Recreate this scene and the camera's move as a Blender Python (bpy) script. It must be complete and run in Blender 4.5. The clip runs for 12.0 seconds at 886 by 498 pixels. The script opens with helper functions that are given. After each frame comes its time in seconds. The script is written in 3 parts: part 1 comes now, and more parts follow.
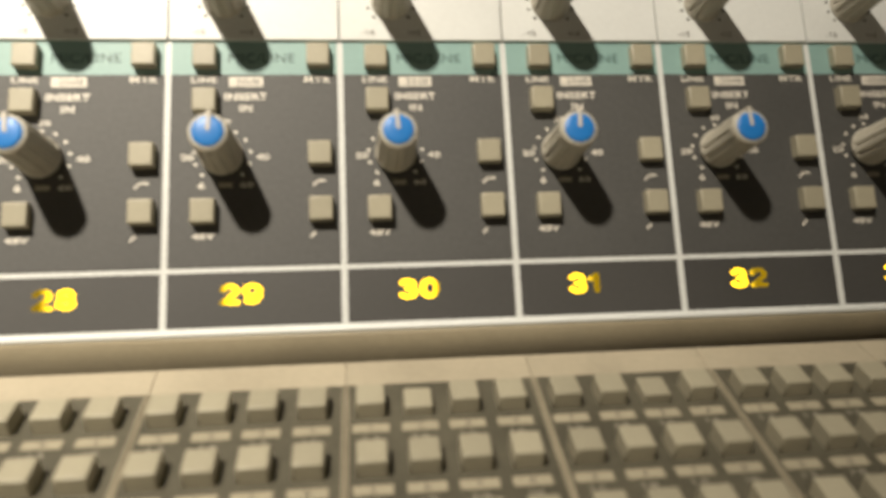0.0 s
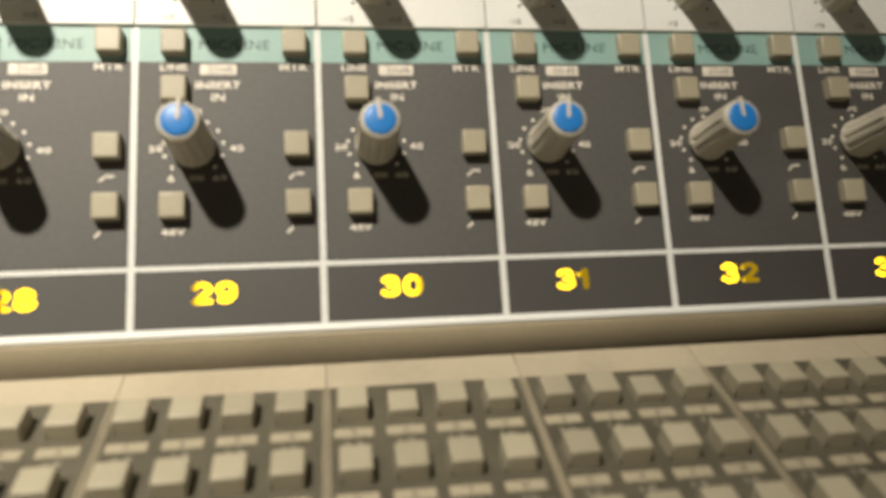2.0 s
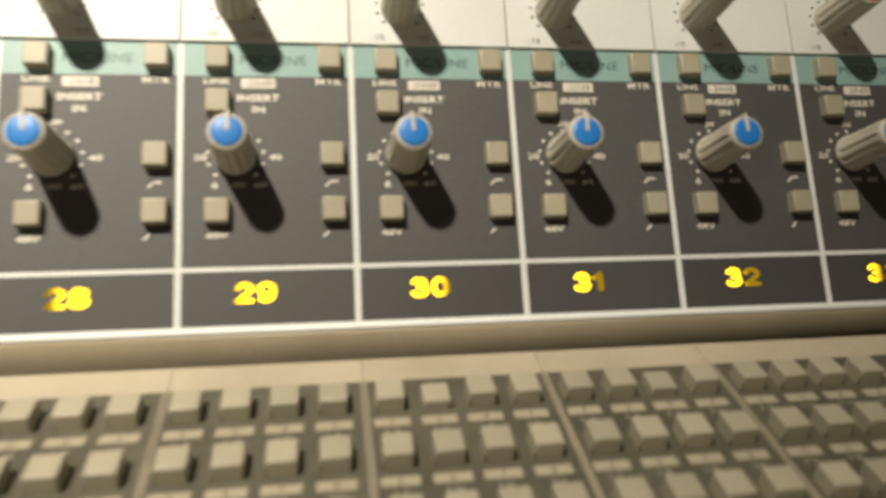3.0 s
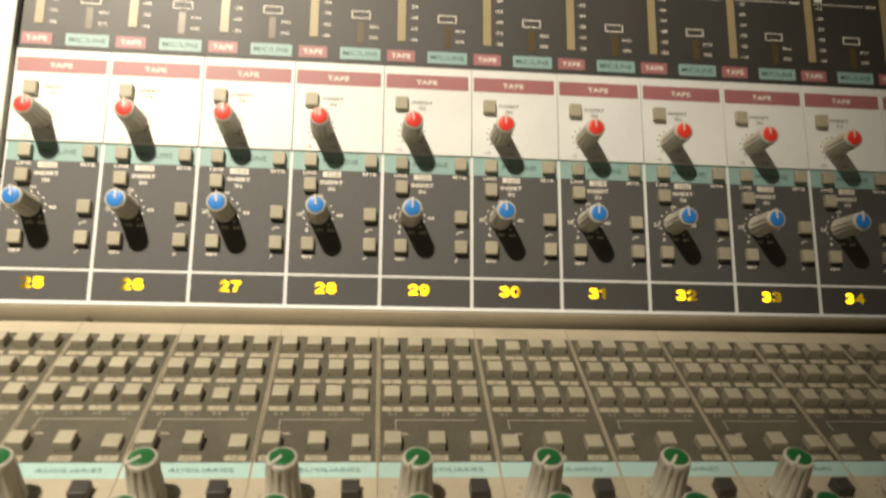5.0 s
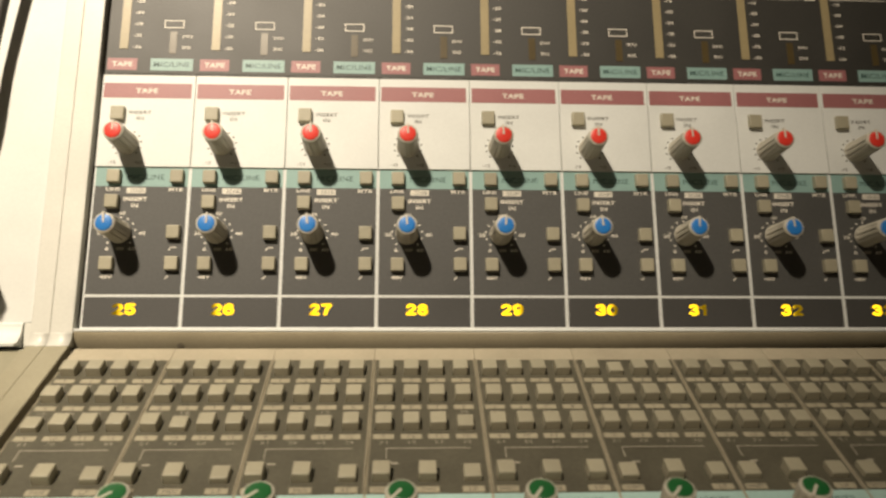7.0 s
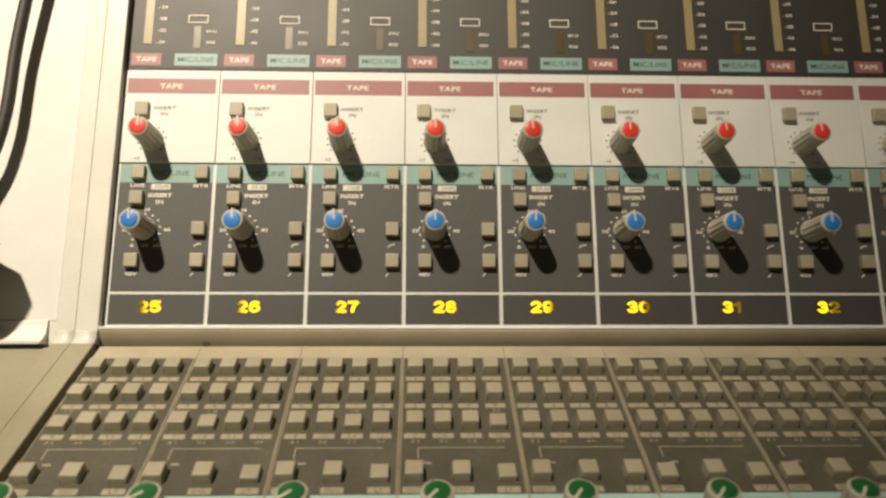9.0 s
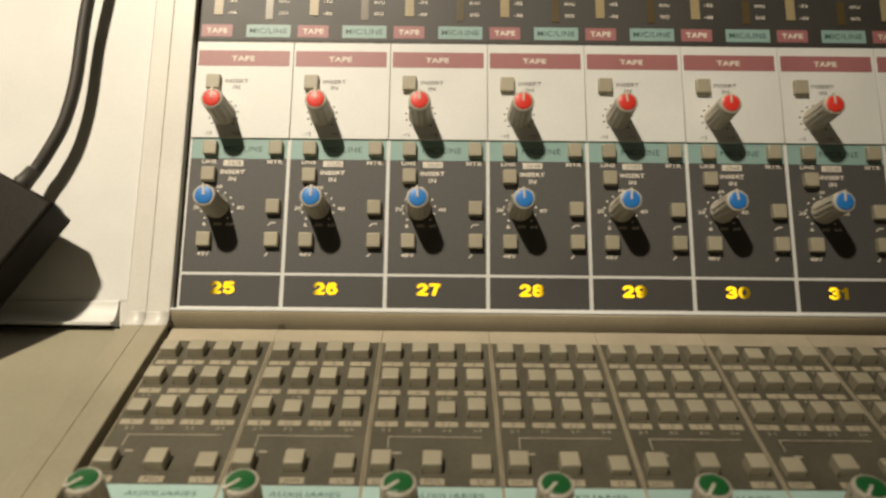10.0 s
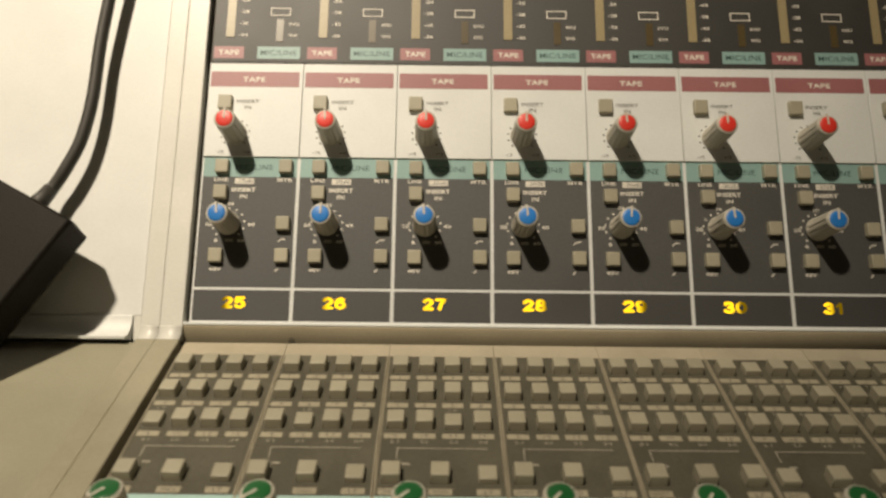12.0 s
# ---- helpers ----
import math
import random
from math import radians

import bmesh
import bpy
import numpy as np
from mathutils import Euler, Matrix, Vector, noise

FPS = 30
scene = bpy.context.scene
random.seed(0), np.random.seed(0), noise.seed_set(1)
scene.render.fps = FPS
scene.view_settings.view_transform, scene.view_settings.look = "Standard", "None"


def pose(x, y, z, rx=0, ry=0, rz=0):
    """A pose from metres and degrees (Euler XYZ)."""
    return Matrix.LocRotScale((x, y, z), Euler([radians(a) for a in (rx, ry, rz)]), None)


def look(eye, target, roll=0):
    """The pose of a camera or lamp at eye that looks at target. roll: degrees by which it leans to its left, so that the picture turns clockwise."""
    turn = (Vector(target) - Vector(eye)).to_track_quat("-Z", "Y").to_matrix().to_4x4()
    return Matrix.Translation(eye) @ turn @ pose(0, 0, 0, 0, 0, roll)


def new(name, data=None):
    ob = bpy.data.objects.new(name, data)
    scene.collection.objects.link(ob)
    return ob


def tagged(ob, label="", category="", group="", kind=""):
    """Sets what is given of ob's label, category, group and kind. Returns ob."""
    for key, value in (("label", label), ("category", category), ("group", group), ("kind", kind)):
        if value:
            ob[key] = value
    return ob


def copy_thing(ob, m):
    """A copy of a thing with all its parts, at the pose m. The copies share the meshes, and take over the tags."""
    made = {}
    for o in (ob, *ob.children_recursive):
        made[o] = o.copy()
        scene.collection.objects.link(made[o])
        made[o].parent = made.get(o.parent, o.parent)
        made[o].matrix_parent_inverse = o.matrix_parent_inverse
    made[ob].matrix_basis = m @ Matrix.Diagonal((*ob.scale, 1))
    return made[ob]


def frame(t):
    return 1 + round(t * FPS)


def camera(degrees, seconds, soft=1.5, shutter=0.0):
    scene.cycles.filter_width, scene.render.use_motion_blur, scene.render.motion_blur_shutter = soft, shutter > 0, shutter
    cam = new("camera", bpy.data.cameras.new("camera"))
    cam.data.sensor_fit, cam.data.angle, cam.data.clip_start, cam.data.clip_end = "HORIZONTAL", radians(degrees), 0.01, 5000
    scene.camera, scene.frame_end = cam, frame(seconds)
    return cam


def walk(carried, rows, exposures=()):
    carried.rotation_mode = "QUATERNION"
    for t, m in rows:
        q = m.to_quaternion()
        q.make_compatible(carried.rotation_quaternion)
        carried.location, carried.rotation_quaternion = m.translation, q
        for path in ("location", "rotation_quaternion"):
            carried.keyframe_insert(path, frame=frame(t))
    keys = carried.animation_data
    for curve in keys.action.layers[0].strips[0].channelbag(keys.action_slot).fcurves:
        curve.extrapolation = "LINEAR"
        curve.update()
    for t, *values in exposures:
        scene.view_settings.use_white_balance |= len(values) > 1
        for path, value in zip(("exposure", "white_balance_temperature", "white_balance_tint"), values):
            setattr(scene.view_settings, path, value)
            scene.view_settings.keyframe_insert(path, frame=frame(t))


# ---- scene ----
cam = camera(61.64, 12.0, soft=2.5, shutter=0.9)
cam.data.dof.use_dof, cam.data.dof.focus_distance, cam.data.dof.aperture_fstop = True, 0.34, 15.0
EXPOSURES = (
    (0.0, -0.03, 6250, 10), (2.5, -0.03, 6250, 10), (4.4, -0.24, 6500, 10), (5.0, -0.2, 6500, 10), (6.0, -0.37, 6600, 10), (6.5, -0.58, 6700, 10),
    (7.0, -0.64, 6700, 10), (9.0, -0.72, 6700, 10), (10.0, -0.98, 6650, 10), (12.0, -1.02, 6650, 10))
LAMP_POWER, FILL_POWER, GLOW_POWER = 505.0, 140.0, 3.8
PATH = [
    (0.0, pose(0.2042, -0.1537, 1.0222, 70.65, -0.61, -6.36)),
    (0.5, pose(0.2082, -0.1521, 1.0190, 70.62, -0.52, -6.91)),
    (1.0, pose(0.2052, -0.1493, 1.0216, 70.17, -0.99, -7.65)),
    (1.5, pose(0.2052, -0.1475, 1.0185, 70.16, -0.62, -8.13)),
    (2.0, pose(0.2023, -0.1472, 1.0186, 70.78, -1.06, -8.51)),
    (2.5, pose(0.1993, -0.1518, 1.0227, 70.41, -1.54, -8.38)),
    (2.7, pose(0.1970, -0.1514, 1.0205, 71.41, -1.65, -9.37)),
    (4.3, pose(0.1634, -0.2565, 1.0492, 71.02, -3.04, -6.38)),
    (4.5, pose(0.1609, -0.2742, 1.0581, 70.64, -2.99, -5.31)),
    (5.0, pose(0.1568, -0.2938, 1.0773, 71.27, -3.10, -4.62)),
    (5.5, pose(0.1545, -0.2985, 1.0820, 71.70, -1.89, -4.18)),
    (6.0, pose(0.1454, -0.3003, 1.0796, 71.63, -1.44, -2.84)),
    (6.5, pose(0.1419, -0.2884, 1.0755, 72.23, -1.43, -3.00)),
    (7.0, pose(0.1332, -0.2828, 1.0763, 72.11, -1.11, -2.45)),
    (9.0, pose(0.1265, -0.2781, 1.0731, 72.10, -0.74, -1.64)),
    (9.5, pose(0.1177, -0.2709, 1.0683, 72.10, -0.59, -1.28)),
    (10.0, pose(0.1021, -0.2643, 1.0621, 71.75, -0.56, 0.13)),
    (10.5, pose(0.1014, -0.2630, 1.0620, 71.58, -0.84, 0.06)),
    (11.0, pose(0.1018, -0.2653, 1.0643, 71.79, -0.53, 0.10)),
    (11.5, pose(0.1028, -0.2679, 1.0639, 72.28, -0.76, -0.12)),
    (12.0, pose(0.0994, -0.2715, 1.0667, 72.57, -0.63, 0.05)),
]
walk(cam, PATH, EXPOSURES)

# ---- places: upper panel leans back 30 degrees, lower panel slopes gently to the operator ----
MM = 0.001
PITCH = 40.0
FIRST, LAST = 25, 36
RIM = 0.95                      # height of the fold between both panels
SIN, COS = math.sin(radians(30)), math.cos(radians(30))
UPPER = Matrix(((1, 0, 0, 0), (0, SIN, -COS, 0), (0, COS, SIN, RIM), (0, 0, 0, 1)))
LOWER = Matrix(((1, 0, 0, 0), (0, 0.98948, -0.14466, -0.00646), (0, 0.14466, 0.98948, RIM - 0.00575), (0, 0, 0, 1)))


def on_upper(u, v, w):
    return UPPER @ Vector((u * MM, v * MM, w * MM))


def on_lower(u, s, w):
    return LOWER @ Vector((u * MM, -s * MM, w * MM))


# ---- light: a warm spotlight under the ceiling over the operator's left shoulder, and an added fill spot turned to the wall behind ----
world = bpy.data.worlds.new("room_air")
scene.world = world
world.use_nodes = True
world.node_tree.nodes["Background"].inputs[0].default_value = (1.0, 0.86, 0.68, 1)
world.node_tree.nodes["Background"].inputs[1].default_value = 0.0
LAMP_AT = on_upper(-430, 1300, 1450)
lamp_data = bpy.data.lights.new("lamp_bulb", "SPOT")
lamp_data.energy, lamp_data.color = LAMP_POWER, (1.0, 0.87, 0.685)
lamp_data.shadow_soft_size, lamp_data.spot_size, lamp_data.spot_blend = 0.045, radians(44.2), 1.0
lamp = new("lamp_bulb", lamp_data)
lamp.matrix_world = look(LAMP_AT, on_upper(-260, 352, 0))
# unseen fill spot, added so that light bounced off the wall lifts the shadows
fill_data = bpy.data.lights.new("wall_lamp_bulb", "SPOT")
fill_data.energy, fill_data.color = FILL_POWER, (1.0, 0.88, 0.70)
fill_data.shadow_soft_size, fill_data.spot_size, fill_data.spot_blend = 0.045, radians(95), 0.7
fill_spot = new("wall_lamp_bulb", fill_data)
fill_spot.matrix_world = look(LAMP_AT + Vector((0.25, 0, 0)), (0.1, -2.4, 1.35))


# ---- materials ----
def surface(name, colour, rough, metal=0.0, grain=0.06, grain_scale=900.0, stain=0.10, stain_scale=35.0, bump=0.05, vary=0.0, spec=0.5):
    m = bpy.data.materials.new(name)
    m.use_nodes = True
    nt = m.node_tree
    b = nt.nodes["Principled BSDF"]
    at = nt.nodes.new("ShaderNodeTexCoord")
    info = nt.nodes.new("ShaderNodeObjectInfo")
    shift = nt.nodes.new("ShaderNodeVectorMath")
    shift.operation = "ADD"
    spread = nt.nodes.new("ShaderNodeVectorMath")
    spread.operation = "SCALE"
    spread.inputs[3].default_value = 3.0
    nt.links.new(info.outputs["Location"], spread.inputs[0])
    nt.links.new(at.outputs["Object"], shift.inputs[0])
    nt.links.new(spread.outputs[0], shift.inputs[1])
    fine = nt.nodes.new("ShaderNodeTexNoise")
    fine.inputs["Scale"].default_value, fine.inputs["Detail"].default_value = grain_scale, 3
    broad = nt.nodes.new("ShaderNodeTexNoise")
    broad.inputs["Scale"].default_value, broad.inputs["Detail"].default_value = stain_scale, 5
    for n in (fine, broad):
        nt.links.new(shift.outputs[0], n.inputs["Vector"])

    def level(source, amount):
        r = nt.nodes.new("ShaderNodeMapRange")
        r.inputs[1].default_value, r.inputs[2].default_value = 0.25, 0.75
        r.inputs[3].default_value, r.inputs[4].default_value = 1 - amount, 1 + amount
        nt.links.new(source, r.inputs[0])
        return r.outputs[0]

    def times(a, c):
        n = nt.nodes.new("ShaderNodeMath")
        n.operation = "MULTIPLY"
        nt.links.new(a, n.inputs[0])
        nt.links.new(c, n.inputs[1])
        return n.outputs[0]

    gain = times(level(fine.outputs[0], grain), level(broad.outputs[0], stain))
    if vary:
        r = nt.nodes.new("ShaderNodeMapRange")
        r.inputs[3].default_value, r.inputs[4].default_value = 1 - vary, 1 + vary
        nt.links.new(info.outputs["Random"], r.inputs[0])
        gain = times(gain, r.outputs[0])
    mix = nt.nodes.new("ShaderNodeVectorMath")
    mix.operation = "SCALE"
    mix.inputs[0].default_value = colour
    nt.links.new(gain, mix.inputs[3])
    nt.links.new(mix.outputs[0], b.inputs["Base Color"])
    b.inputs["Metallic"].default_value = metal
    b.inputs["Specular IOR Level"].default_value = spec
    rr = nt.nodes.new("ShaderNodeMapRange")
    rr.inputs[3].default_value, rr.inputs[4].default_value = rough - 0.06, rough + 0.06
    nt.links.new(broad.outputs[0], rr.inputs[0])
    nt.links.new(rr.outputs[0], b.inputs["Roughness"])
    bp = nt.nodes.new("ShaderNodeBump")
    bp.inputs["Strength"].default_value, bp.inputs["Distance"].default_value = bump, 0.0003
    nt.links.new(fine.outputs[0], bp.inputs["Height"])
    nt.links.new(bp.outputs[0], b.inputs["Normal"])
    return m


DARK = surface("dark_grey_panel_paint", (0.060, 0.060, 0.0575), 0.62, spec=0.7, grain=0.12, stain=0.12, bump=0.12)
SMOKE = surface("smoked_window", (0.051, 0.050, 0.048), 0.56, spec=0.65, grain=0.08, stain=0.10, bump=0.06)
METER = surface("meter_panel_paint", (0.032, 0.031, 0.027), 0.54, spec=0.6, grain=0.15, stain=0.14, bump=0.15)
WHITE = surface("white_panel_paint", (0.70, 0.722, 0.71), 0.42, grain=0.03, stain=0.05, bump=0.05)
CREAM = surface("cream_panel_paint", (0.425, 0.378, 0.282), 0.48, grain=0.06, stain=0.14, bump=0.08)
OLIVE = surface("grey_routing_paint", (0.089, 0.082, 0.058), 0.55, grain=0.14, stain=0.22, stain_scale=55, bump=0.12)
TEAL = surface("teal_print", (0.245, 0.39, 0.37), 0.45, grain=0.05, stain=0.08)
PALE_TEAL = surface("pale_teal_print", (0.38, 0.56, 0.53), 0.5, grain=0.05, stain=0.08)
DEEP_TEAL = surface("dark_teal_ink", (0.030, 0.075, 0.068), 0.5)
SOFT_TEAL = surface("soft_teal_ink", (0.075, 0.155, 0.145), 0.5)
MAROON = surface("maroon_print", (0.33, 0.133, 0.138), 0.45, grain=0.05, stain=0.08)
INK = surface("white_ink", (0.72, 0.68, 0.60), 0.5, grain=0.04)
TAG = surface("pale_tag_print", (0.37, 0.335, 0.245), 0.5, grain=0.05)
FAINT_INK = surface("faint_ink", (0.35, 0.325, 0.26), 0.5)
GREY_INK = surface("grey_ink", (0.10, 0.095, 0.085), 0.5)
KEY = surface("warm_grey_key_plastic", (0.362, 0.336, 0.250), 0.40, grain=0.04, stain=0.07, vary=0.07)
DARK_KEY = surface("charcoal_key_plastic", (0.05, 0.047, 0.042), 0.42, vary=0.1)
KNOB = surface("grey_knob_plastic", (0.50, 0.475, 0.40), 0.42, grain=0.05, stain=0.08, vary=0.05)
POINTER = surface("pale_pointer_plastic", (0.62, 0.58, 0.50), 0.45)
BLUE = surface("blue_cap_plastic", (0.022, 0.20, 0.60), 0.38, grain=0.03, stain=0.06, vary=0.06)
RED = surface("red_cap_plastic", (0.72, 0.045, 0.03), 0.38, grain=0.03, stain=0.06, vary=0.06)
GREEN = surface("green_cap_plastic", (0.012, 0.115, 0.03), 0.38, grain=0.03, stain=0.06, vary=0.08)
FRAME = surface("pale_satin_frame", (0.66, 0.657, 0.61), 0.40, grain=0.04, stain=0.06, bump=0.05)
# beige of the lower panels, set darker than BLANK to include their weaker light
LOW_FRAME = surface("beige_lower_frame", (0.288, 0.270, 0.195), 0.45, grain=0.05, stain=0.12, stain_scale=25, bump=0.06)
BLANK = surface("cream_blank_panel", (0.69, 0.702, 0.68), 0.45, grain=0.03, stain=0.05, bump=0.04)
# rail cream darkened to carry the shade under the lip
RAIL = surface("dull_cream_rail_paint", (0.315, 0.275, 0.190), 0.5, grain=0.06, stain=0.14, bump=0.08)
# lower run of the FRAME strips, its dimmer light put into the colour
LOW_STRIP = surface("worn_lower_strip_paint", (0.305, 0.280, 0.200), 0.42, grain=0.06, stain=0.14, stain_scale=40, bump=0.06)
EDGE = surface("worn_edge_paint", (0.30, 0.268, 0.195), 0.5, grain=0.12, stain=0.2, stain_scale=80, bump=0.1)
BRASS = surface("tan_meter_strip", (0.33, 0.27, 0.15), 0.4, grain=0.08)
AMBER = surface("unlit_amber_strip", (0.085, 0.062, 0.025), 0.35, grain=0.1)
GAP = surface("brown_recess", (0.09, 0.078, 0.06), 0.7)
SMUDGE = surface("dull_brown_plug", (0.22, 0.19, 0.135), 0.7, grain=0.15)
RUBBER = surface("black_rubber", (0.040, 0.037, 0.030), 0.55, grain=0.1)
BOX = surface("black_grained_plastic", (0.013, 0.011, 0.008), 0.55, spec=0.12, grain=0.25, grain_scale=1600, bump=0.5)
STEEL = surface("grey_steel_chassis", (0.20, 0.19, 0.17), 0.5, stain=0.1)
REFLECTOR = surface("amber_lamp_housing", (0.72, 0.50, 0.07), 0.7)
WALL = surface("dim_studio_wall", (0.46, 0.42, 0.36), 0.9, grain_scale=60, stain_scale=2)
CARPET = surface("brown_carpet", (0.13, 0.105, 0.08), 0.95, grain=0.3, grain_scale=400, stain_scale=3)

GLOW = bpy.data.materials.new("yellow_lamp_glow")
GLOW.use_nodes = True
gt = GLOW.node_tree
gt.nodes.remove(gt.nodes["Principled BSDF"])
g_at = gt.nodes.new("ShaderNodeTexCoord")
g_split = gt.nodes.new("ShaderNodeSeparateXYZ")
g_mid = gt.nodes.new("ShaderNodeMath")
g_mid.operation, g_mid.inputs[1].default_value = "SUBTRACT", 16.8 * MM
g_abs = gt.nodes.new("ShaderNodeMath")
g_abs.operation = "ABSOLUTE"
g_fall = gt.nodes.new("ShaderNodeMapRange")
g_fall.interpolation_type = "SMOOTHSTEP"
g_fall.inputs[1].default_value, g_fall.inputs[2].default_value = 2.8 * MM, 6.5 * MM
g_fall.inputs[3].default_value, g_fall.inputs[4].default_value = GLOW_POWER, GLOW_POWER * 0.1
g_em = gt.nodes.new("ShaderNodeEmission")
g_em.inputs[0].default_value = (1.0, 0.60, 0.012, 1)
gt.links.new(g_at.outputs["Object"], g_split.inputs[0])
gt.links.new(g_split.outputs[0], g_mid.inputs[0])
gt.links.new(g_mid.outputs[0], g_abs.inputs[0])
gt.links.new(g_abs.outputs[0], g_fall.inputs[0])
gt.links.new(g_fall.outputs[0], g_em.inputs[1])
gt.links.new(g_em.outputs[0], gt.nodes["Material Output"].inputs[0])


# ---- mesh helpers, in millimetres ----
def part(name, bm, material, parent, label=""):
    me = bpy.data.meshes.new(name)
    bm.to_mesh(me)
    bm.free()
    me.materials.append(material)
    ob = new(name, me)
    ob.parent = parent
    if label:
        ob["label"] = label
    return ob


def again(ob, parent, x=0.0, y=0.0, z=0.0):
    """One more object on the same mesh, moved by millimetres."""
    o = new(ob.name.split(".")[0], ob.data)
    o.parent = parent
    o.location = (x * MM, y * MM, z * MM)
    return o


def slab(bm, x0, x1, y0, y1, z0, z1, bevel=0.0, segments=2, taper=0.0):
    vs = []
    for z, t in ((z0, 0.0), (z1, taper)):
        for x, y in ((x0 + t, y0 + t), (x1 - t, y0 + t), (x1 - t, y1 - t), (x0 + t, y1 - t)):
            vs.append(bm.verts.new((x * MM, y * MM, z * MM)))
    faces = [bm.faces.new([vs[i] for i in q]) for q in ((3, 2, 1, 0), (4, 5, 6, 7), (0, 1, 5, 4), (1, 2, 6, 5), (2, 3, 7, 6), (3, 0, 4, 7))]
    if bevel:
        low = min(z0, z1) * MM
        edges = {e for f in faces for e in f.edges if not all(abs(v.co.z - low) < 1e-7 for v in e.verts)}
        made = bmesh.ops.bevel(bm, geom=list(edges), offset=bevel * MM, segments=segments, profile=0.6, affect="EDGES", clamp_overlap=True)
        for f in made["faces"]:
            f.smooth = True
    return bm


def plate(*args, **kw):
    return slab(bmesh.new(), *args, **kw)


def field(x0, x1, y0, y1, z=0.0, thick=0.08):
    return plate(x0, x1, y0, y1, z, z + thick)


def lathe(profile, segments=48, flutes=0, depth=0.0, centre=(0.0, 0.0), smooth=True):
    """A turned body from (radius, height) pairs, fluted where a third value is 1."""
    bm = bmesh.new()
    rings = []
    for r, h, *cut in profile:
        ring = []
        for i in range(segments):
            a = 2 * math.pi * i / segments
            rad = r
            if flutes and cut and cut[0]:
                c = math.cos(a * flutes)
                rad -= depth * max(0.0, c) ** 0.5 if c > 0 else 0.0
            ring.append(bm.verts.new(((centre[0] + rad * math.cos(a)) * MM, (centre[1] + rad * math.sin(a)) * MM, h * MM)))
        rings.append(ring)
    for a, b in zip(rings, rings[1:]):
        for i in range(segments):
            f = bm.faces.new((a[i], a[(i + 1) % segments], b[(i + 1) % segments], b[i]))
            f.smooth = smooth
    bm.faces.new(list(reversed(rings[0])))
    bm.faces.new(rings[-1])
    return bm


def dot(bm, x, y, r, z=0.0, thick=0.08, n=10):
    low = [bm.verts.new(((x + r * math.cos(2 * math.pi * i / n)) * MM, (y + r * math.sin(2 * math.pi * i / n)) * MM, z * MM)) for i in range(n)]
    top = [bm.verts.new((v.co.x, v.co.y, (z + thick) * MM)) for v in low]
    bm.faces.new(top)
    for i in range(n):
        bm.faces.new((low[i], low[(i + 1) % n], top[(i + 1) % n], top[i]))


def stroke(bm, x0, y0, x1, y1, width, z=0.0, thick=0.08):
    d = Vector((x1 - x0, y1 - y0)).normalized() * width / 2
    n = Vector((-d.y, d.x))
    ring = [(x0 - d.x + n.x, y0 - d.y + n.y), (x0 - d.x - n.x, y0 - d.y - n.y), (x1 + d.x - n.x, y1 + d.y - n.y), (x1 + d.x + n.x, y1 + d.y + n.y)]
    low = [bm.verts.new((x * MM, y * MM, z * MM)) for x, y in ring]
    top = [bm.verts.new((x * MM, y * MM, (z + thick) * MM)) for x, y in ring]
    bm.faces.new(top)
    for i in range(4):
        bm.faces.new((low[i], low[(i + 1) % 4], top[(i + 1) % 4], top[i]))


GLYPHS = {}


def letters(text, bold=0.02):
    """Flat outline of a word in the built-in font, as points, edges and faces, fitted to a unit box round its centre."""
    if (text, bold) not in GLYPHS:
        cu = bpy.data.curves.new("word", "FONT")
        cu.body, cu.offset, cu.resolution_u, cu.fill_mode = text, bold, 4, "BOTH"
        cu.space_character = 1.08
        ob = new("word", cu)
        bpy.context.view_layer.update()
        me = ob.evaluated_get(bpy.context.evaluated_depsgraph_get()).to_mesh()
        pts = np.array([v.co[:] for v in me.vertices])
        lo, hi = pts.min(0), pts.max(0)
        pts = (pts - (lo + hi) / 2)[:, :2] / (hi - lo)[:2]
        faces = [tuple(f.vertices) for f in me.polygons]
        bpy.data.objects.remove(ob)
        bpy.data.curves.remove(cu)
        GLYPHS[text, bold] = (pts, faces)
    return GLYPHS[text, bold]


def word(text, x, y, width, height, z=0.0, bm=None, bold=0.02, lift=0.1):
    bm = bm or bmesh.new()
    pts, faces = letters(text, bold)
    vs = [bm.verts.new(((x + p[0] * width) * MM, (y + p[1] * height) * MM, (z + lift) * MM)) for p in pts]
    for f in faces:
        try:
            bm.faces.new([vs[i] for i in f])
        except ValueError:
            pass
    bmesh.ops.recalc_face_normals(bm, faces=bm.faces)
    if bm.faces and sum(f.normal.z for f in bm.faces) < 0:
        bmesh.ops.reverse_faces(bm, faces=bm.faces)
    return bm


def bow(cx, cy, rx, ry, a0, a1, n=20):
    """Points on an elliptic arc, angles in degrees."""
    return [(cx + rx * math.cos(radians(a0 + (a1 - a0) * i / n)), cy + ry * math.sin(radians(a0 + (a1 - a0) * i / n))) for i in range(n + 1)]


